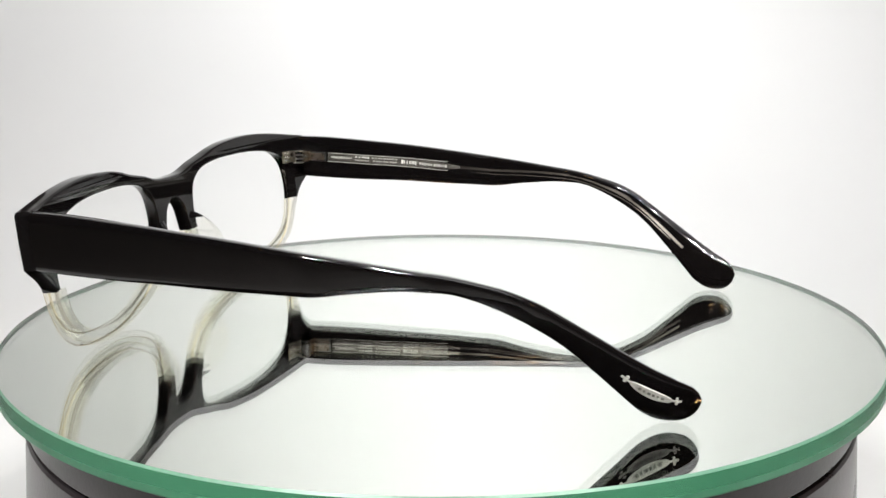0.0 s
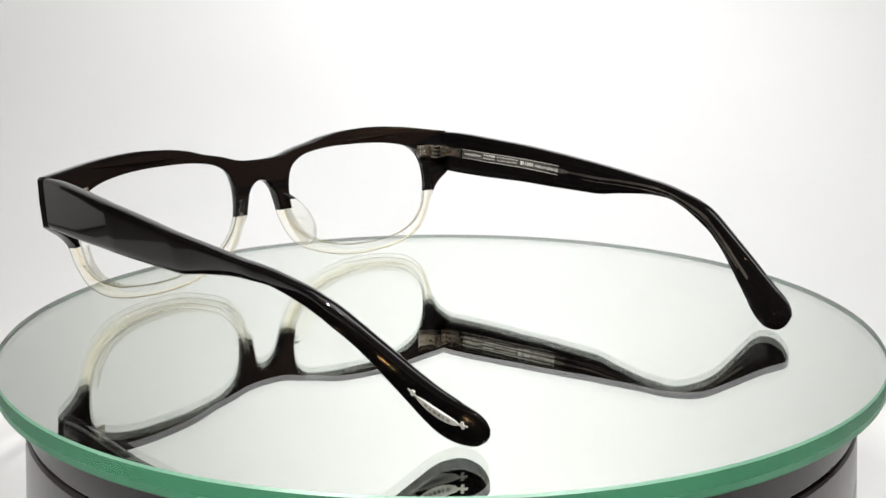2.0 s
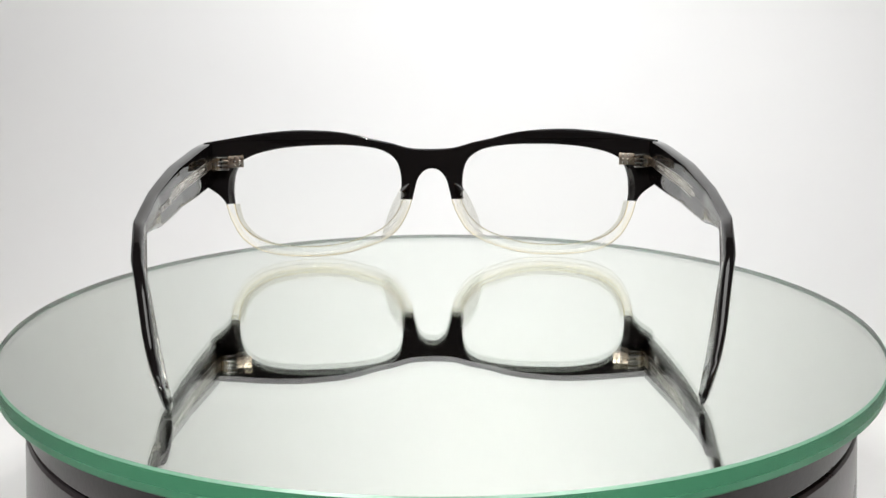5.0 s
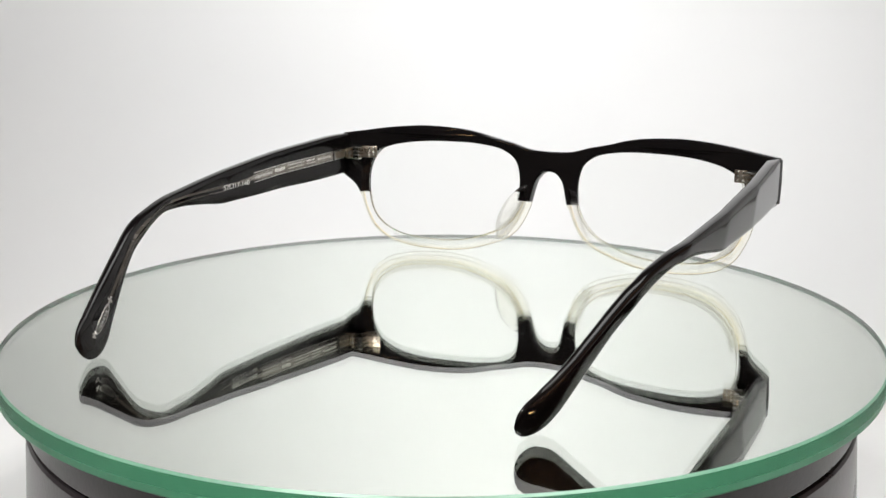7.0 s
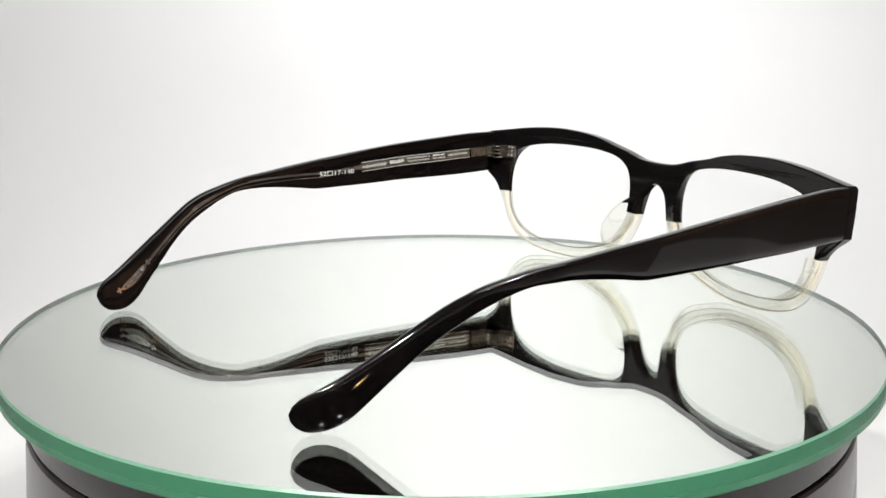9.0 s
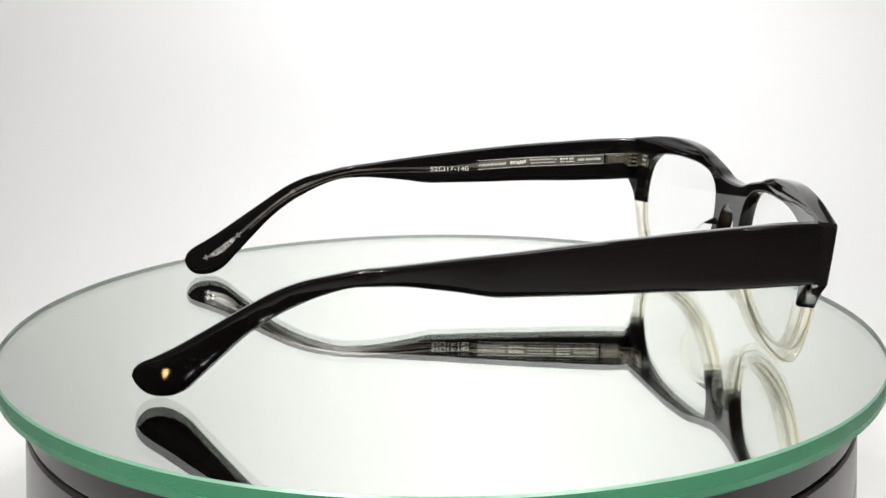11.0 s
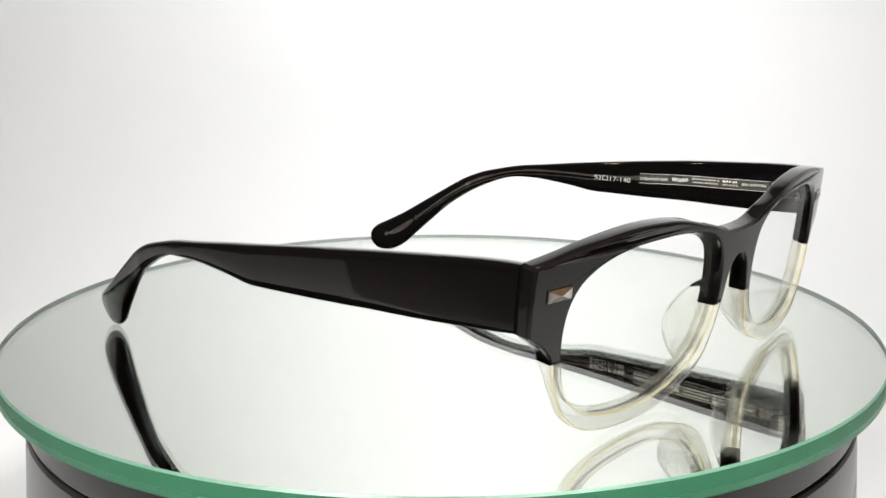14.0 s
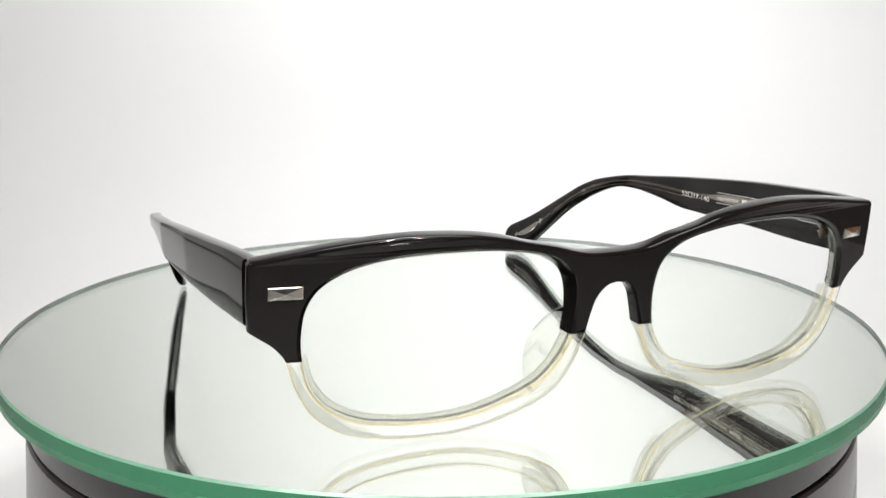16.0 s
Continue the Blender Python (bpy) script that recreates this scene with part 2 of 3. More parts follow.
disc = tagged(new("mirror_disc"), "round mirror glass plate with green ground edge on the turntable", "mirror")
MIRROR_T = 0.0036
part("glass_plate", lathe([(0, 0, 0), (DISC_R - 0.0004, 0, 0), (DISC_R, -0.0005, 1), (DISC_R, -MIRROR_T, 2), (0, -MIRROR_T, 3)], 256), [GLASS, ARRIS, SEAMED, MIRROR], disc, "clear top glass, silvered underneath", 20)
# Mirror plane is raised to place the reflections; this added layer completes the edge.
part("lower_disc_fill", lathe([(0, -MIRROR_T - 0.00002, 0), (DISC_R, -MIRROR_T - 0.00002, 0), (DISC_R, -DISC_T + 0.0006, 0), (DISC_R - 0.0006, -DISC_T, 0), (0, -DISC_T, 0)], 256), EDGE, disc, "lower part of the green-edged disc, added under the raised mirror", 20)

# ---- eyeglasses ----
MM = 0.001
DZ = 0.0
SPLIT = 18.5
glasses = tagged(new("eyeglasses"), "black and clear acetate eyeglasses, open, standing on a mirror disc", "glasses")

HOLE = [(9.1, 27.5), (10.5, 31.6), (13.6, 34.3), (17.6, 35.9), (25, 37.2), (32.7, 37.7), (41, 37.6), (48, 36.8), (54.5, 35.0), (59.3, 32.0), (61.6, 28), (62.3, 22.5),
        (61.8, 17.5), (60.4, 12.8), (57, 8.6), (51.5, 5.7), (45.5, 4.5), (39.5, 4.0), (33.5, 4.1), (27.5, 5.0), (22, 6.7), (16.5, 9.1), (12.3, 13.0), (9.7, 17.8), (8.9, 22.7)]
TOP = [(0, 34.6), (7, 35.0), (14, 36.9), (20, 38.3), (25, 39.5), (31, 40.5), (40, 41.1), (47, 41.0), (56, 40.2), (65, 38.9), (71.5, 38.0)]
END = [(72.1, 37.3), (72.3, 31), (72.1, 25.1)]
LOW = [(72.1, 25.1), (70.6, 23.9), (68, 22.0), (66.3, 20.2), (65.3, 18.5), (64.2, 14.5), (62.6, 10.8), (60.2, 7.0), (55.6, 3.5), (50.2, 1.75), (44.7, 0.9), (39, 0.6), (33.4, 0.65), (27.6, 1.4),
       (21.7, 3.0), (15.8, 5.2), (11.5, 8.2), (8.7, 12.3), (6.7, 17), (5.6, 21.5), (4.4, 25.4), (2.2, 27.8), (0, 28.4)]


def drop(pts):
    return [(x, z - DZ) for x, z in pts]


def cut(loop, keep_above):
    """The part of a sampled open line above or below the split, with its end on it."""
    out = []
    for a, b in zip(loop, loop[1:]):
        ia, ib = (a[1] >= SPLIT) == keep_above, (b[1] >= SPLIT) == keep_above
        if ia:
            out.append(a)
        if ia != ib:
            k = (SPLIT - a[1]) / (b[1] - a[1])
            out.append(a + (b - a) * k)
    if (loop[-1][1] >= SPLIT) == keep_above:
        out.append(loop[-1])
    return out


hole = spline(drop(HOLE), 5, True)
lower = spline(drop(LOW), 5)
upper = spline(drop(TOP), 5) + [Vector(q) for q in drop(END)]
n_out = next(i for i, v in enumerate(lower) if v[0] < 40)
low_out, low_in = lower[:n_out + 1], lower[n_out:]
top_i = max(range(len(hole)), key=lambda i: hole[i][1])
bot_i = min(range(len(hole)), key=lambda i: hole[i][1])
hole_out = [hole[i % len(hole)] for i in range(top_i, (bot_i if bot_i > top_i else bot_i + len(hole)) + 1)]
hole_in = [hole[i % len(hole)] for i in range(bot_i, (top_i if top_i > bot_i else top_i + len(hole)) + 1)]


def flip(pts):
    return [Vector((-v[0], v[1])) for v in reversed(pts)]


right_black = upper + cut(low_out, True)[1:] + list(reversed(cut(hole_out, True))) + list(reversed(cut(hole_in, True)))[1:] + cut(low_in, True)
black_loop = right_black + flip(right_black)[1:-1]


WRAP, TILT = 0.00157, 0.11


def front_v(u, z=32.0):
    """The front face of the frame, curved across and leaning forward at the top."""
    return 81.2 - WRAP * u * u - TILT * (32.0 - z)


def on_front(u, z, depth):
    """A place depth millimetres behind the front face, along its normal; in metres."""
    n = Vector((2 * WRAP * u, 1, -TILT)).normalized()
    mid = Vector((u, front_v(u, z) - 2.1, z))
    return (mid + n * (2.1 - depth)) * MM


def narrowing(way):
    """How much smaller an eye opening is at the rear, by the way from the eye's middle."""
    return 1.8 * (0.65 + 0.75 * max(0.0, way.x) ** 2 + 0.35 * max(0.0, way.y) - 0.45 * max(0.0, -way.y))


def taper(bm, depth, outer):
    """Narrow the eye openings towards the rear, and widen them a little at the front's outer side."""
    ring = np.array([(v[0], v[1]) for v in hole])
    for v in bm.verts:
        p = np.array((abs(v.co.x), v.co.y))
        near = 1 - np.sqrt(((ring - p) ** 2).sum(1).min()) / 2.2
        if near <= 0:
            continue
        way = Vector((p[0] - 35.5, p[1] - 21.0)).normalized()
        k = v.co.z / depth
        move = near * (-narrowing(way) * (1 - k) + outer * k * max(0.0, way.x) ** 2)
        v.co.x += math.copysign(way.x * move, v.co.x)
        v.co.y += way.y * move
    return bm


def even(pts, n):
    """n places at even steps along an open line."""
    d = np.cumsum([0] + [(b - a).length for a, b in zip(pts, pts[1:])])
    q = np.linspace(0, d[-1], n)
    return [Vector((np.interp(k, d, [p[0] for p in pts]), np.interp(k, d, [p[1] for p in pts]))) for k in q]


def lower_rim(s, n=72):
    """The clear lower half of one rim: a rounded bar between the eye opening and the outline, cut level at both ends."""
    inner = even(cut(hole_out, False) + cut(hole_in, False)[1:], n)
    outer = even(cut(low_out, False) + cut(low_in, False)[1:], n)
    bm = bmesh.new()
    rows = []
    for a, b in zip(inner, outer):
        w = (b - a).length
        across = (b - a) / w
        mid = (a + b) / 2
        way = Vector((mid[0] - 35.5, mid[1] - 21.0)).normalized()
        level = min(1.0, (SPLIT - mid[1]) / 4)
        r = 0.35 * narrowing(way)
        u = level * min(0.42 * w, 1.5)
        out = 0.5 * max(0.0, way.x) ** 2
        c = 0.42
        sec = [(c + out, 0.0), (w - c, 0.0), (w - 0.12, 0.12), (w, c), (w, 1.9), (w - u, 3.9 - c), (w - u - 0.12, 3.78), (w - u - c, 3.9),
               (c - r, 3.9), (0.12 - r, 3.78), (-r, 3.9 - c), (-0.55 * r, 2.2), (out, c), (out + 0.12, 0.12)]
        row = []
        for x, d in sec:
            p = a + across * x
            row.append(bm.verts.new(on_front(s * p[0], p[1], 0.15 + d)))
        rows.append(row)
    kinds = (0, 2, 2, 1, 1, 1, 1, 0, 1, 1, 1, 1, 2, 2)
    m = len(kinds)
    for a, b in zip(rows, rows[1:]):
        for i in range(m):
            bm.faces.new((a[i], a[(i + 1) % m], b[(i + 1) % m], b[i])).material_index = kinds[i]
    for end in (rows[0], rows[-1]):
        bm.faces.new(end).material_index = 0
    return bm


def true_normals(ob, width=0.6):
    """Give the broad front and rear faces of a part the normals of the curved front itself."""
    me = ob.data
    on = {}
    for f in me.polygons:
        c = f.center
        n = Vector((2 * WRAP * c.x / MM, 1, -TILT)).normalized()
        if abs(f.normal.dot(n)) > 0.985:
            for i in f.vertices:
                on[i] = 1 if f.normal.dot(n) > 0 else -1
    out = []
    base = [v.vector.copy() for v in me.corner_normals]
    for f in me.polygons:
        for k in f.loop_indices:
            i = me.loops[k].vertex_index
            if i in on:
                u = me.vertices[i].co.x / MM
                n = Vector((2 * WRAP * u, 1, -TILT)).normalized() * on[i]
                out.append(n if f.normal.dot(n) > 0.6 else base[k])
            else:
                out.append(base[k])
    me.normals_split_custom_set(out)
    return ob


def curve_front(bm, thick, back=0.0):
    """Lay a plate drawn in x, y with depth z on the curved front."""
    for v in bm.verts:
        u, z, d = v.co
        v.co = on_front(u, z, back + thick - d)
    return bm


def lens_body(s):
    """A curved clear disc that fills one eye, a little into the rim's groove."""
    cx, cz, rings = 35.5, 20.0, 10
    bm = bmesh.new()
    sheets = []
    for back in (1.4, 2.4):
        sheet = [[bm.verts.new(on_front(s * cx, cz, back))]]
        for k in range(1, rings + 1):
            f = 1.012 * k / rings
            row = []
            for v in hole:
                u, z = cx + (v[0] - cx) * f, cz + (v[1] - cz) * f
                row.append(bm.verts.new(on_front(s * u, z, back)))
            sheet.append(row)
        n = len(hole)
        for i in range(n):
            bm.faces.new((sheet[0][0], sheet[1][i], sheet[1][(i + 1) % n]))
            for p, q in zip(sheet[1:], sheet[2:]):
                bm.faces.new((p[i], p[(i + 1) % n], q[(i + 1) % n], q[i]))
        sheets.append(sheet)
    a, b = sheets[0][-1], sheets[1][-1]
    for i in range(len(a)):
        bm.faces.new((a[i], a[(i + 1) % len(a)], b[(i + 1) % len(a)], b[i])).material_index = 1
    return bm


true_normals(part("front_bar", curve_front(taper(slab(black_loop, 4.2, 0.7), 4.2, 0.9), 4.2), BLACK, glasses, "glossy black upper half of the front", 35))
for s in (1, -1):
    part("lower_rim", lower_rim(s), [CLEAR, CLEAR_WALL, CLEAR_BEVEL], glasses, "clear faintly yellow acetate lower rim", 50)
    lens = part("lens", lens_body(s), [LENS, LENS_EDGE], glasses, "clear demo lens", 60)
    lens.visible_shadow = False


def interp(v, xs, ys):
    return float(np.interp(v, xs, ys))


T_UP = [(70.1, 37.9), (61.6, 37.9), (47.5, 37.1), (34, 36.2), (21.4, 35.1), (9.5, 33.9), (-3, 32.6), (-14, 31.3), (-23, 30.3), (-30.5, 28.8), (-36, 27.4), (-41.5, 25.1), (-46.8, 22),
        (-52, 18.8), (-57.3, 15.5), (-62.5, 12.3), (-67.3, 9.7), (-70.3, 8.2), (-72, 6.7), (-72.6, 5.1)]
T_LO = [(68.9, 25.1), (61, 24.8), (48, 24.6), (35, 24.7), (22, 24.5), (9.5, 24.5), (3, 24.6), (-4.3, 25.7), (-14, 26.8), (-20, 26.9), (-25, 26.6), (-30.5, 25), (-36, 22.6),
        (-41.3, 19.7), (-46.7, 15.8), (-51.8, 11.0), (-57, 5.9), (-60.5, 2.5), (-63.7, 0.75), (-66.8, 0.25), (-69.7, 0.8), (-71.8, 2.6), (-72.6, 4.7)]
PLAN_V = [-75, -68, -58, -40, -20, 5, 32, 60, 75]
PLAN_U = [57.2, 60.2, 64.0, 69.8, 73.6, 75.4, 75.4, 73.4, 71.9]


def resample(pts, n):
    p = spline(drop(pts), 8)
    d = np.cumsum([0] + [(b - a).length for a, b in zip(p, p[1:])])
    q = np.linspace(0, d[-1], n)
    return np.stack([np.interp(q, d, [v[0] for v in p]), np.interp(q, d, [v[1] for v in p])], 1)


def temple_u(v, side):
    u = interp(v, PLAN_V, PLAN_U)
    if side > 0:
        u -= (72 - v) / 146 * 3.2
    return u


def reach(v, side):
    """Draws the rear of a temple in to its true length."""
    return v + (1.2 if side > 0 else 0.6) * max(0.0, -15 - v) / 57


def lean(v):
    """How far a temple's lower edge stands inside its upper edge."""
    return interp(v, [-75, -60, -40, -20, 0, 30, 60, 70], [2.9, 2.8, 1.8, 1.0, 0.9, 0.9, 0.5, 0.0])


def temple(side):
    n, m = 90, 20
    up, lo = resample(T_UP, n), resample(T_LO, n)
    bm = bmesh.new()
    rings = []
    for k in range(n):
        c, h = (up[k] + lo[k]) / 2, (up[k] - lo[k]) / 2
        th = interp(c[0], [-75, -60, -35, -20, 30, 75], [1.1, 1.38, 1.45, 1.5, 1.8, 1.9])
        if k > n - 6:
            th *= max(0.25, math.sqrt((n - 1 - k) / 5.5))
        mid = temple_u(c[0], side) - th
        ring = []
        for i in range(m):
            a = 2 * math.pi * (i + 0.5) / m
            e = interp(c[0], [-75, -20, 10, 75], [0.62, 0.45, 0.31, 0.25])
            ca, sa = math.cos(a), math.sin(a)
            x, y = math.copysign(abs(ca) ** e, ca), math.copysign(abs(sa) ** e, sa)
            ring.append(bm.verts.new((side * (mid + th * x - lean(c[0]) * (1 - y * min(1.0, math.hypot(*h) / interp(c[0], [-60, -45], [5.2, 3.0]))) / 2) * MM, reach(c[0] + h[0] * y, side) * MM, (c[1] + h[1] * y) * MM)))
        rings.append(ring)
    for a, b in zip(rings, rings[1:]):
        for i in range(m):
            bm.faces.new((a[i], a[(i + 1) % m], b[(i + 1) % m], b[i]))
    bm.faces.new(rings[0])
    bm.faces.new(rings[-1])
    return bm


def strip(side, v0, v1, widths, proud, shift=0.0, face=-1, n=40):
    """A thin ribbon along the inside (face -1) or outside (+1) of a temple."""
    up, lo = resample(T_UP, 200), resample(T_LO, 200)
    mid = (up + lo) / 2
    bm = bmesh.new()
    rows = []
    for k in range(n + 1):
        v = v0 + (v1 - v0) * k / n
        z = float(np.interp(-v, -mid[:, 0], mid[:, 1])) + shift
        slope = (float(np.interp(-(v - 1), -mid[:, 0], mid[:, 1])) - float(np.interp(-(v + 1), -mid[:, 0], mid[:, 1]))) / -2
        nv, nz = -slope / math.hypot(1, slope), 1 / math.hypot(1, slope)
        w = interp(k / n, np.linspace(0, 1, len(widths)), widths) / 2
        th = interp(v, [-75, -60, -35, -20, 30, 75], [1.1, 1.38, 1.45, 1.5, 1.8, 1.9])
        u = temple_u(v, side) - th + face * th
        half = float(np.interp(-v, -mid[:, 0], np.hypot(*((up - lo).T)) / 2))
        row = []
        for d, p in ((-w, -0.3), (-w * 0.8, proud), (w * 0.8, proud), (w, -0.3)):
            tip_in = lean(v) * (1 - (d + shift) / half) / 2
            row.append(bm.verts.new((side * (u - tip_in + face * p) * MM, reach(v + nv * d, side) * MM, (z + nz * d) * MM)))
        rows.append(row)
    for a, b in zip(rows, rows[1:]):
        for i in range(3):
            bm.faces.new((a[i], a[i + 1], b[i + 1], b[i]))
        bm.faces.new((a[3], a[0], b[0], b[3]))
    bm.faces.new(rows[0])
    bm.faces.new(rows[-1])
    return bm


for side in (-1, 1):
    arm = part("temple", temple(side), TEMPLE, glasses, "glossy black acetate temple arm with curved tip", 40)
    wire = part("core_wire", strip(side, 60, 15.5, (2.7, 2.7, 2.7, 2.7, 2.7, 2.7, 2.7, 2.6, 2.2, 0.9), 0.05, 0.25), CORE, arm, "etched silver core wire inside the temple")
    for edge in (1.62, -1.12):
        part("wire_edge", strip(side, 60, 19.5, (0.2, 0.24, 0.2), 0.10, edge), PRINT, wire, "bright edge line of the core wire")
    part("wire_tail", strip(side, 15.5, -57, (0.9, 0.8, 0.75, 0.9, 1.2, 1.1), 0.04, 0.3), TAIL, arm, "thin silver end of the core wire")
    part("wire_tail", strip(side, 10, -53, (0.25, 0.3, 0.3, 0.3), 0.04, -0.9), TAIL, arm, "thin silver end of the core wire")
    leaf = part("hinge_leaf", strip(side, 67, 60.4, (3.6, 3.6), 0.35, 0.25), SILVER, arm, "silver hinge leaf")
    part("leaf_plate", strip(side, 66.2, 61.1, (2.5, 2.5), 0.42, 0.25, n=4), HORN, leaf, "brownish metal plate")
    rnd = random.Random(5 + side)
    # groups of unreadable etched writing along the wire: start, end, height, offset, strength
    for v0, v1, high, off, mat in ((19.8, 28.6, 1.15, -0.05, PRINT), (30.0, 34.6, 1.55, 0.05, BRIGHT), (36.4, 45.0, 0.62, 0.62, PRINT),
                                   (36.6, 44.4, 0.62, -0.35, PRINT), (45.9, 50.6, 0.75, 0.60, BRIGHT), (46.0, 50.2, 0.6, -0.35, PRINT), (51.8, 58.6, 0.9, 0.1, PRINT)):
        bm = bmesh.new()
        v = v0
        while v < v1:
            w = rnd.uniform(0.28, 0.75)
            h = high * rnd.uniform(0.7, 1.05)
            b2 = strip(side, v + w, v, (h, h), 0.11, 0.25 + off + (high - h) * rnd.uniform(-0.4, 0.4), n=1)
            me = bpy.data.meshes.new("mark")
            b2.to_mesh(me)
            b2.free()
            bm.from_mesh(me)
            bpy.data.meshes.remove(me)
            v += w + rnd.choice((0.22, 0.25, 0.3, 0.55))
        part("etched_marks", bm, mat, wire, "row of small etched marks", 0)
    if side < 0:
        for face in (1, -1):
            metal = PRINT if face > 0 else SILVER
            wide = [2.3 * math.sqrt(max(0, 1 - x * x)) + 0.05 for x in np.linspace(-1, 1, 21)]
            fw = 0.0 if face > 0 else 1.8
            logo = part("emblem", strip(side, -58.9 + fw, -67.2 + fw, wide, 0.18, 0.2, face, 20), metal, arm, "silver oval emblem on the temple tip")
            if face < 0:
                part("emblem_field", strip(side, -59.5 + fw, -66.6 + fw, [0.78 * w for w in wide], 0.22, 0.2, face, 20), DULL, logo, "dull field inside the oval")
            for k in range(6):
                vc = -60.6 + fw - 0.86 * k
                part("emblem_mark", strip(side, vc, vc - (0.55, 0.4, 0.6)[k % 3], (0.7, 0.75), 0.26, 0.2, face, 1), DULL if face > 0 else SILVER, logo)
            for vc in (-58.2 + fw, -67.9 + fw):
                part("emblem_cross", strip(side, vc + 0.9, vc - 0.9, (0.5, 0.6, 0.5), 0.09, 0.2, face, 2), metal, logo)
                part("emblem_cross", strip(side, vc + 0.25, vc - 0.25, (1.9, 1.9), 0.12, 0.2, face, 1), metal, logo)
        # frame size, printed inside
        cu = bpy.data.curves.new("size", "FONT")
        cu.body, cu.size, cu.extrude = "52\u25a117-140", 1.9 * MM, 0.00004
        tmp = new("size", cu)
        me = bpy.data.meshes.new_from_object(tmp.evaluated_get(bpy.context.evaluated_depsgraph_get()))
        bpy.data.objects.remove(tmp)
        bm = bmesh.new()
        bm.from_mesh(me)
        bpy.data.meshes.remove(me)
        lo_x, hi_x = min(v.co.x for v in bm.verts), max(v.co.x for v in bm.verts)
        for q in bm.verts:
            v = 4.3 + (q.co.x - lo_x) / (hi_x - lo_x) * 12.2
            th = interp(v, [-75, -60, -35, -20, 30, 75], [1.1, 1.38, 1.45, 1.5, 1.8, 1.9])
            q.co = (-(temple_u(v, side) - 2 * th - 0.76) * MM + q.co.z, v * MM, 0.0284 + q.co.y)
        part("size_print", bm, BRIGHT, arm, "frame size printed in silver", 0)

# nose pads: thin flared flaps behind the nose side of the rims, black at the root, clear below
def nose_pad(side, s0, s1, n=14, m=8):
    """A flap from the rim's rear towards the rear and outward, between two heights along it (0 top, 1 bottom)."""
    bm = bmesh.new()
    rows = []
    for k in range(n + 1):
        s = s0 + (s1 - s0) * k / n
        z = 24.4 - 18.2 * s
        u0 = interp(z, [6, 8, 12.3, 17, 21.5, 25.4], [14.6, 12.4, 9.4, 7.5, 6.5, 5.4]) + 0.9
        v0 = front_v(u0, z) - 3.0
        far = max(0.7, 8.2 * math.sin(math.pi * min(1.0, max(0.0, s))) ** 0.65)
        loop = []
        for f, h in [(q / m, 1) for q in range(m + 1)] + [(q / m, -1) for q in range(m, -1, -1)]:
            th = 0.85 * math.sqrt(max(0.02, 1 - max(0.0, (f - 0.72) / 0.28) ** 2)) * (0.75 + 0.25 * abs(2 * f - 1))
            bow = 0.9 * f * f
            du, dv = 0.50 * far * f + 0.87 * (h * th + bow), -0.87 * far * f + 0.50 * (h * th + bow)
            loop.append(bm.verts.new((side * (u0 + du) * MM, (v0 + dv) * MM, z * MM)))
        rows.append(loop)
    c = len(rows[0])
    for a, b in zip(rows, rows[1:]):
        for i in range(c):
            bm.faces.new((a[i], a[(i + 1) % c], b[(i + 1) % c], b[i]))
    bm.faces.new(rows[0])
    bm.faces.new(rows[-1])
    return bm


for side in (-1, 1):
    part("nose_pad", nose_pad(side, 0.135, 1.0), CLEAR_PAD, glasses, "clear acetate nose pad", 50)
    part("pad_root", nose_pad(side, 0.0, 0.13, 6), BLACK, glasses, "black rounded root of the nose pad", 50)

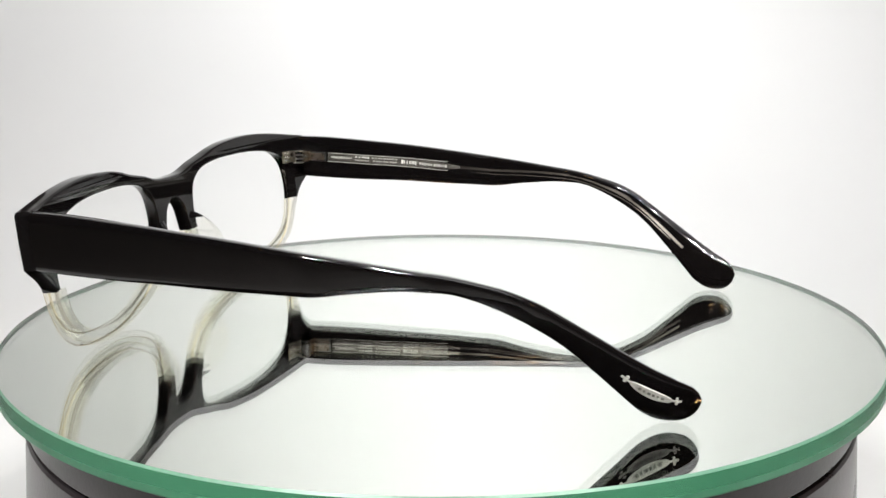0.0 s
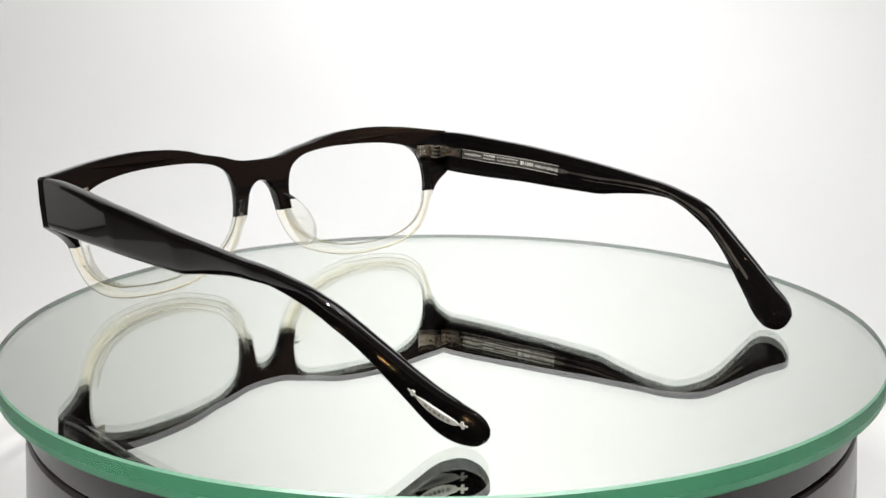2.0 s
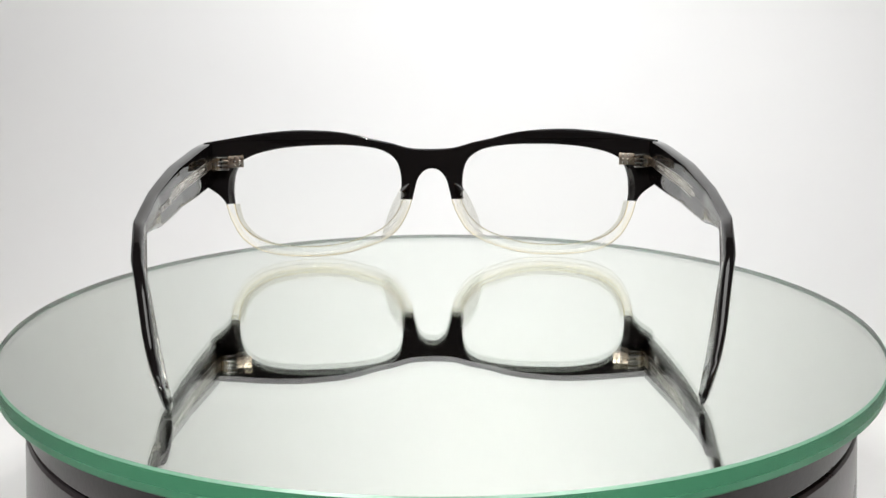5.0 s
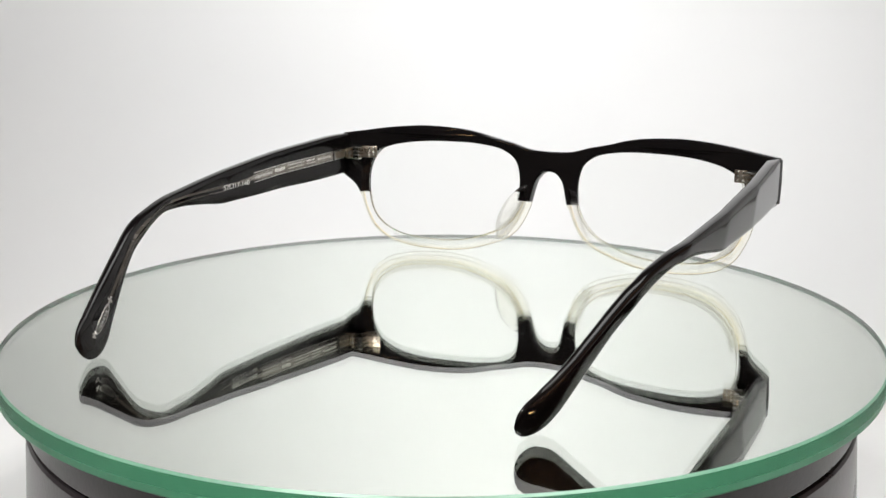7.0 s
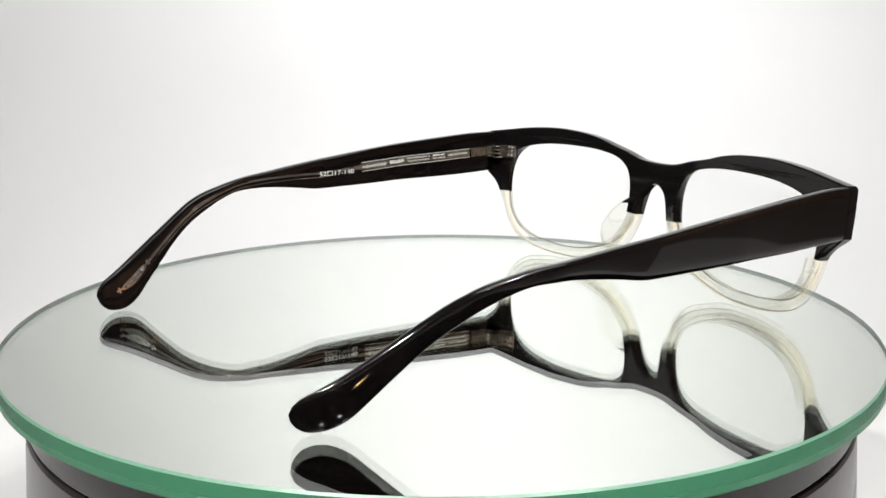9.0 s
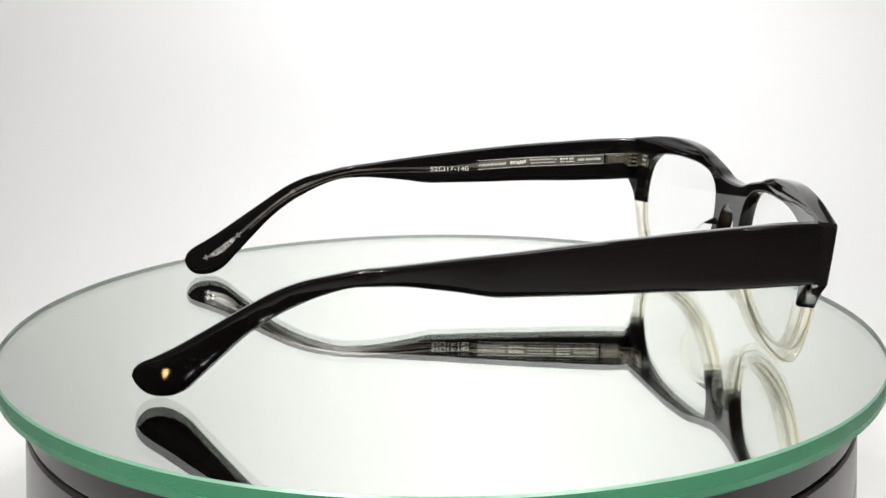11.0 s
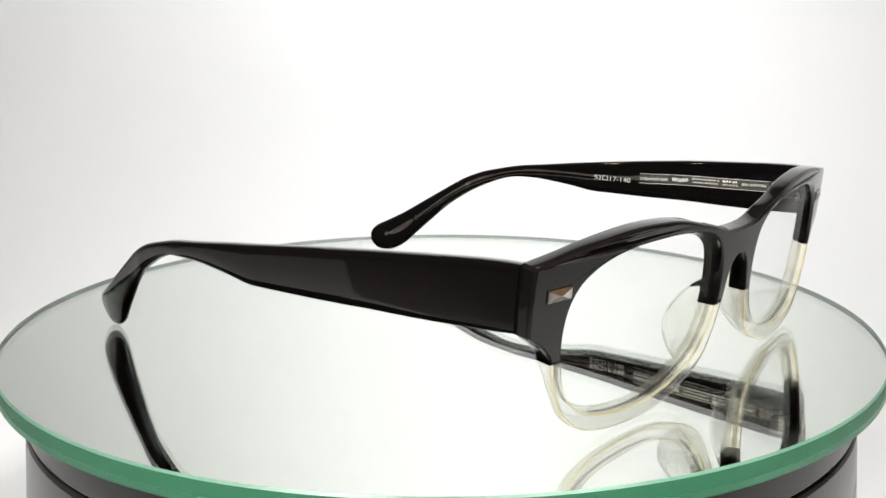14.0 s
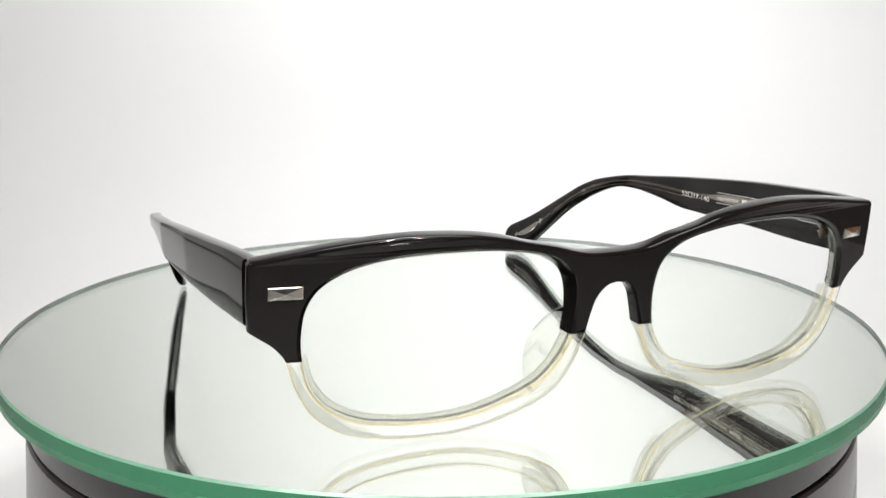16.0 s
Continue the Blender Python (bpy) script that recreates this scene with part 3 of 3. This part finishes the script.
# rivet plates on the front corners
for side in (-1, 1):
    bm = bmesh.new()
    w, h = 3.05, 1.2
    pts = [(-w, -h), (w, -h), (w, h), (-w, h)]
    back = [bm.verts.new((x, y, 3.2)) for x, y in pts]
    rim = [bm.verts.new((x, y, 4.4)) for x, y in pts]
    top = [bm.verts.new((x * 0.92, y * 0.86, 4.55)) for x, y in pts]
    mid = bm.verts.new((0, 0, 4.95))
    for a, b in ((back, rim), (rim, top)):
        for i in range(4):
            bm.faces.new((a[i], a[(i + 1) % 4], b[(i + 1) % 4], b[i]))
    for i in range(4):
        bm.faces.new((top[i], top[(i + 1) % 4], mid))
    bm.faces.new(back)
    for v in bm.verts:
        v.co.x += side * 65.4
        v.co.y += 31.8 + 0.3 * side
    part("rivet_plate", curve_front(bm, 4.2), SILVER, glasses, "small faceted silver rivet plate", 5)

# hinges behind the corners
for side in (-1, 1):
    bm = bmesh.new()
    box(bm, (side * 63.0 - 3.3, 30.0, -0.12), (side * 63.0 + 3.3, 33.8, 0.4), 0.15)
    hinge = part("hinge", curve_front(bm, 4.2), HORN, glasses, "dark brass hinge leaf on the rear of the front", 30)
    for k in range(6):
        bm = bmesh.new()
        bmesh.ops.create_uvsphere(bm, u_segments=10, v_segments=8, radius=0.42)
        for v in bm.verts:
            v.co.x += side * (60.9 + 1.5 * (k % 2))
            v.co.y += 30.7 + 1.2 * (k // 2)
            v.co.z -= 0.12
        part("pin_head", curve_front(bm, 4.2), SILVER, hinge, "silver pin head", 60)
    for k in range(4):
        bm = bmesh.new()
        box(bm, (0.0635, 0.0662, 0.0299 + k * 0.00122), (0.0676, 0.0698, 0.0305 + k * 0.00122), 0.0001)
        bm.transform(Matrix.Diagonal((side, 1, 1, 1)))
        part("hinge_fin", bm, SILVER, hinge, "bright silver hinge fin", 30)
    for k in range(3):
        bm = bmesh.new()
        bmesh.ops.create_cone(bm, cap_ends=True, segments=20, radius1=0.0012, radius2=0.0012, depth=0.00115, matrix=pose(side * 0.0674, 0.0672, 0.0319 + (k - 1) * 0.00122))
        part("knuckle", bm, (BRASS, SILVER)[k % 2], hinge, "hinge knuckle", 40)


# ---- the turning ----
def motions():
    rows, turn_rows = [], []
    for k in range(33):
        t = k * 0.5
        a = -14.235 * (t - 5.25)
        rows.append((t, pose(0, 0, 0, 0, 0, a) @ pose(-0.00098, 0, 0, 0, 0, -2.16)))
        turn_rows.append((t, pose(0, 0, 0, 0, 0, a)))
    walk(glasses, rows)
    walk(disc, turn_rows)


motions()
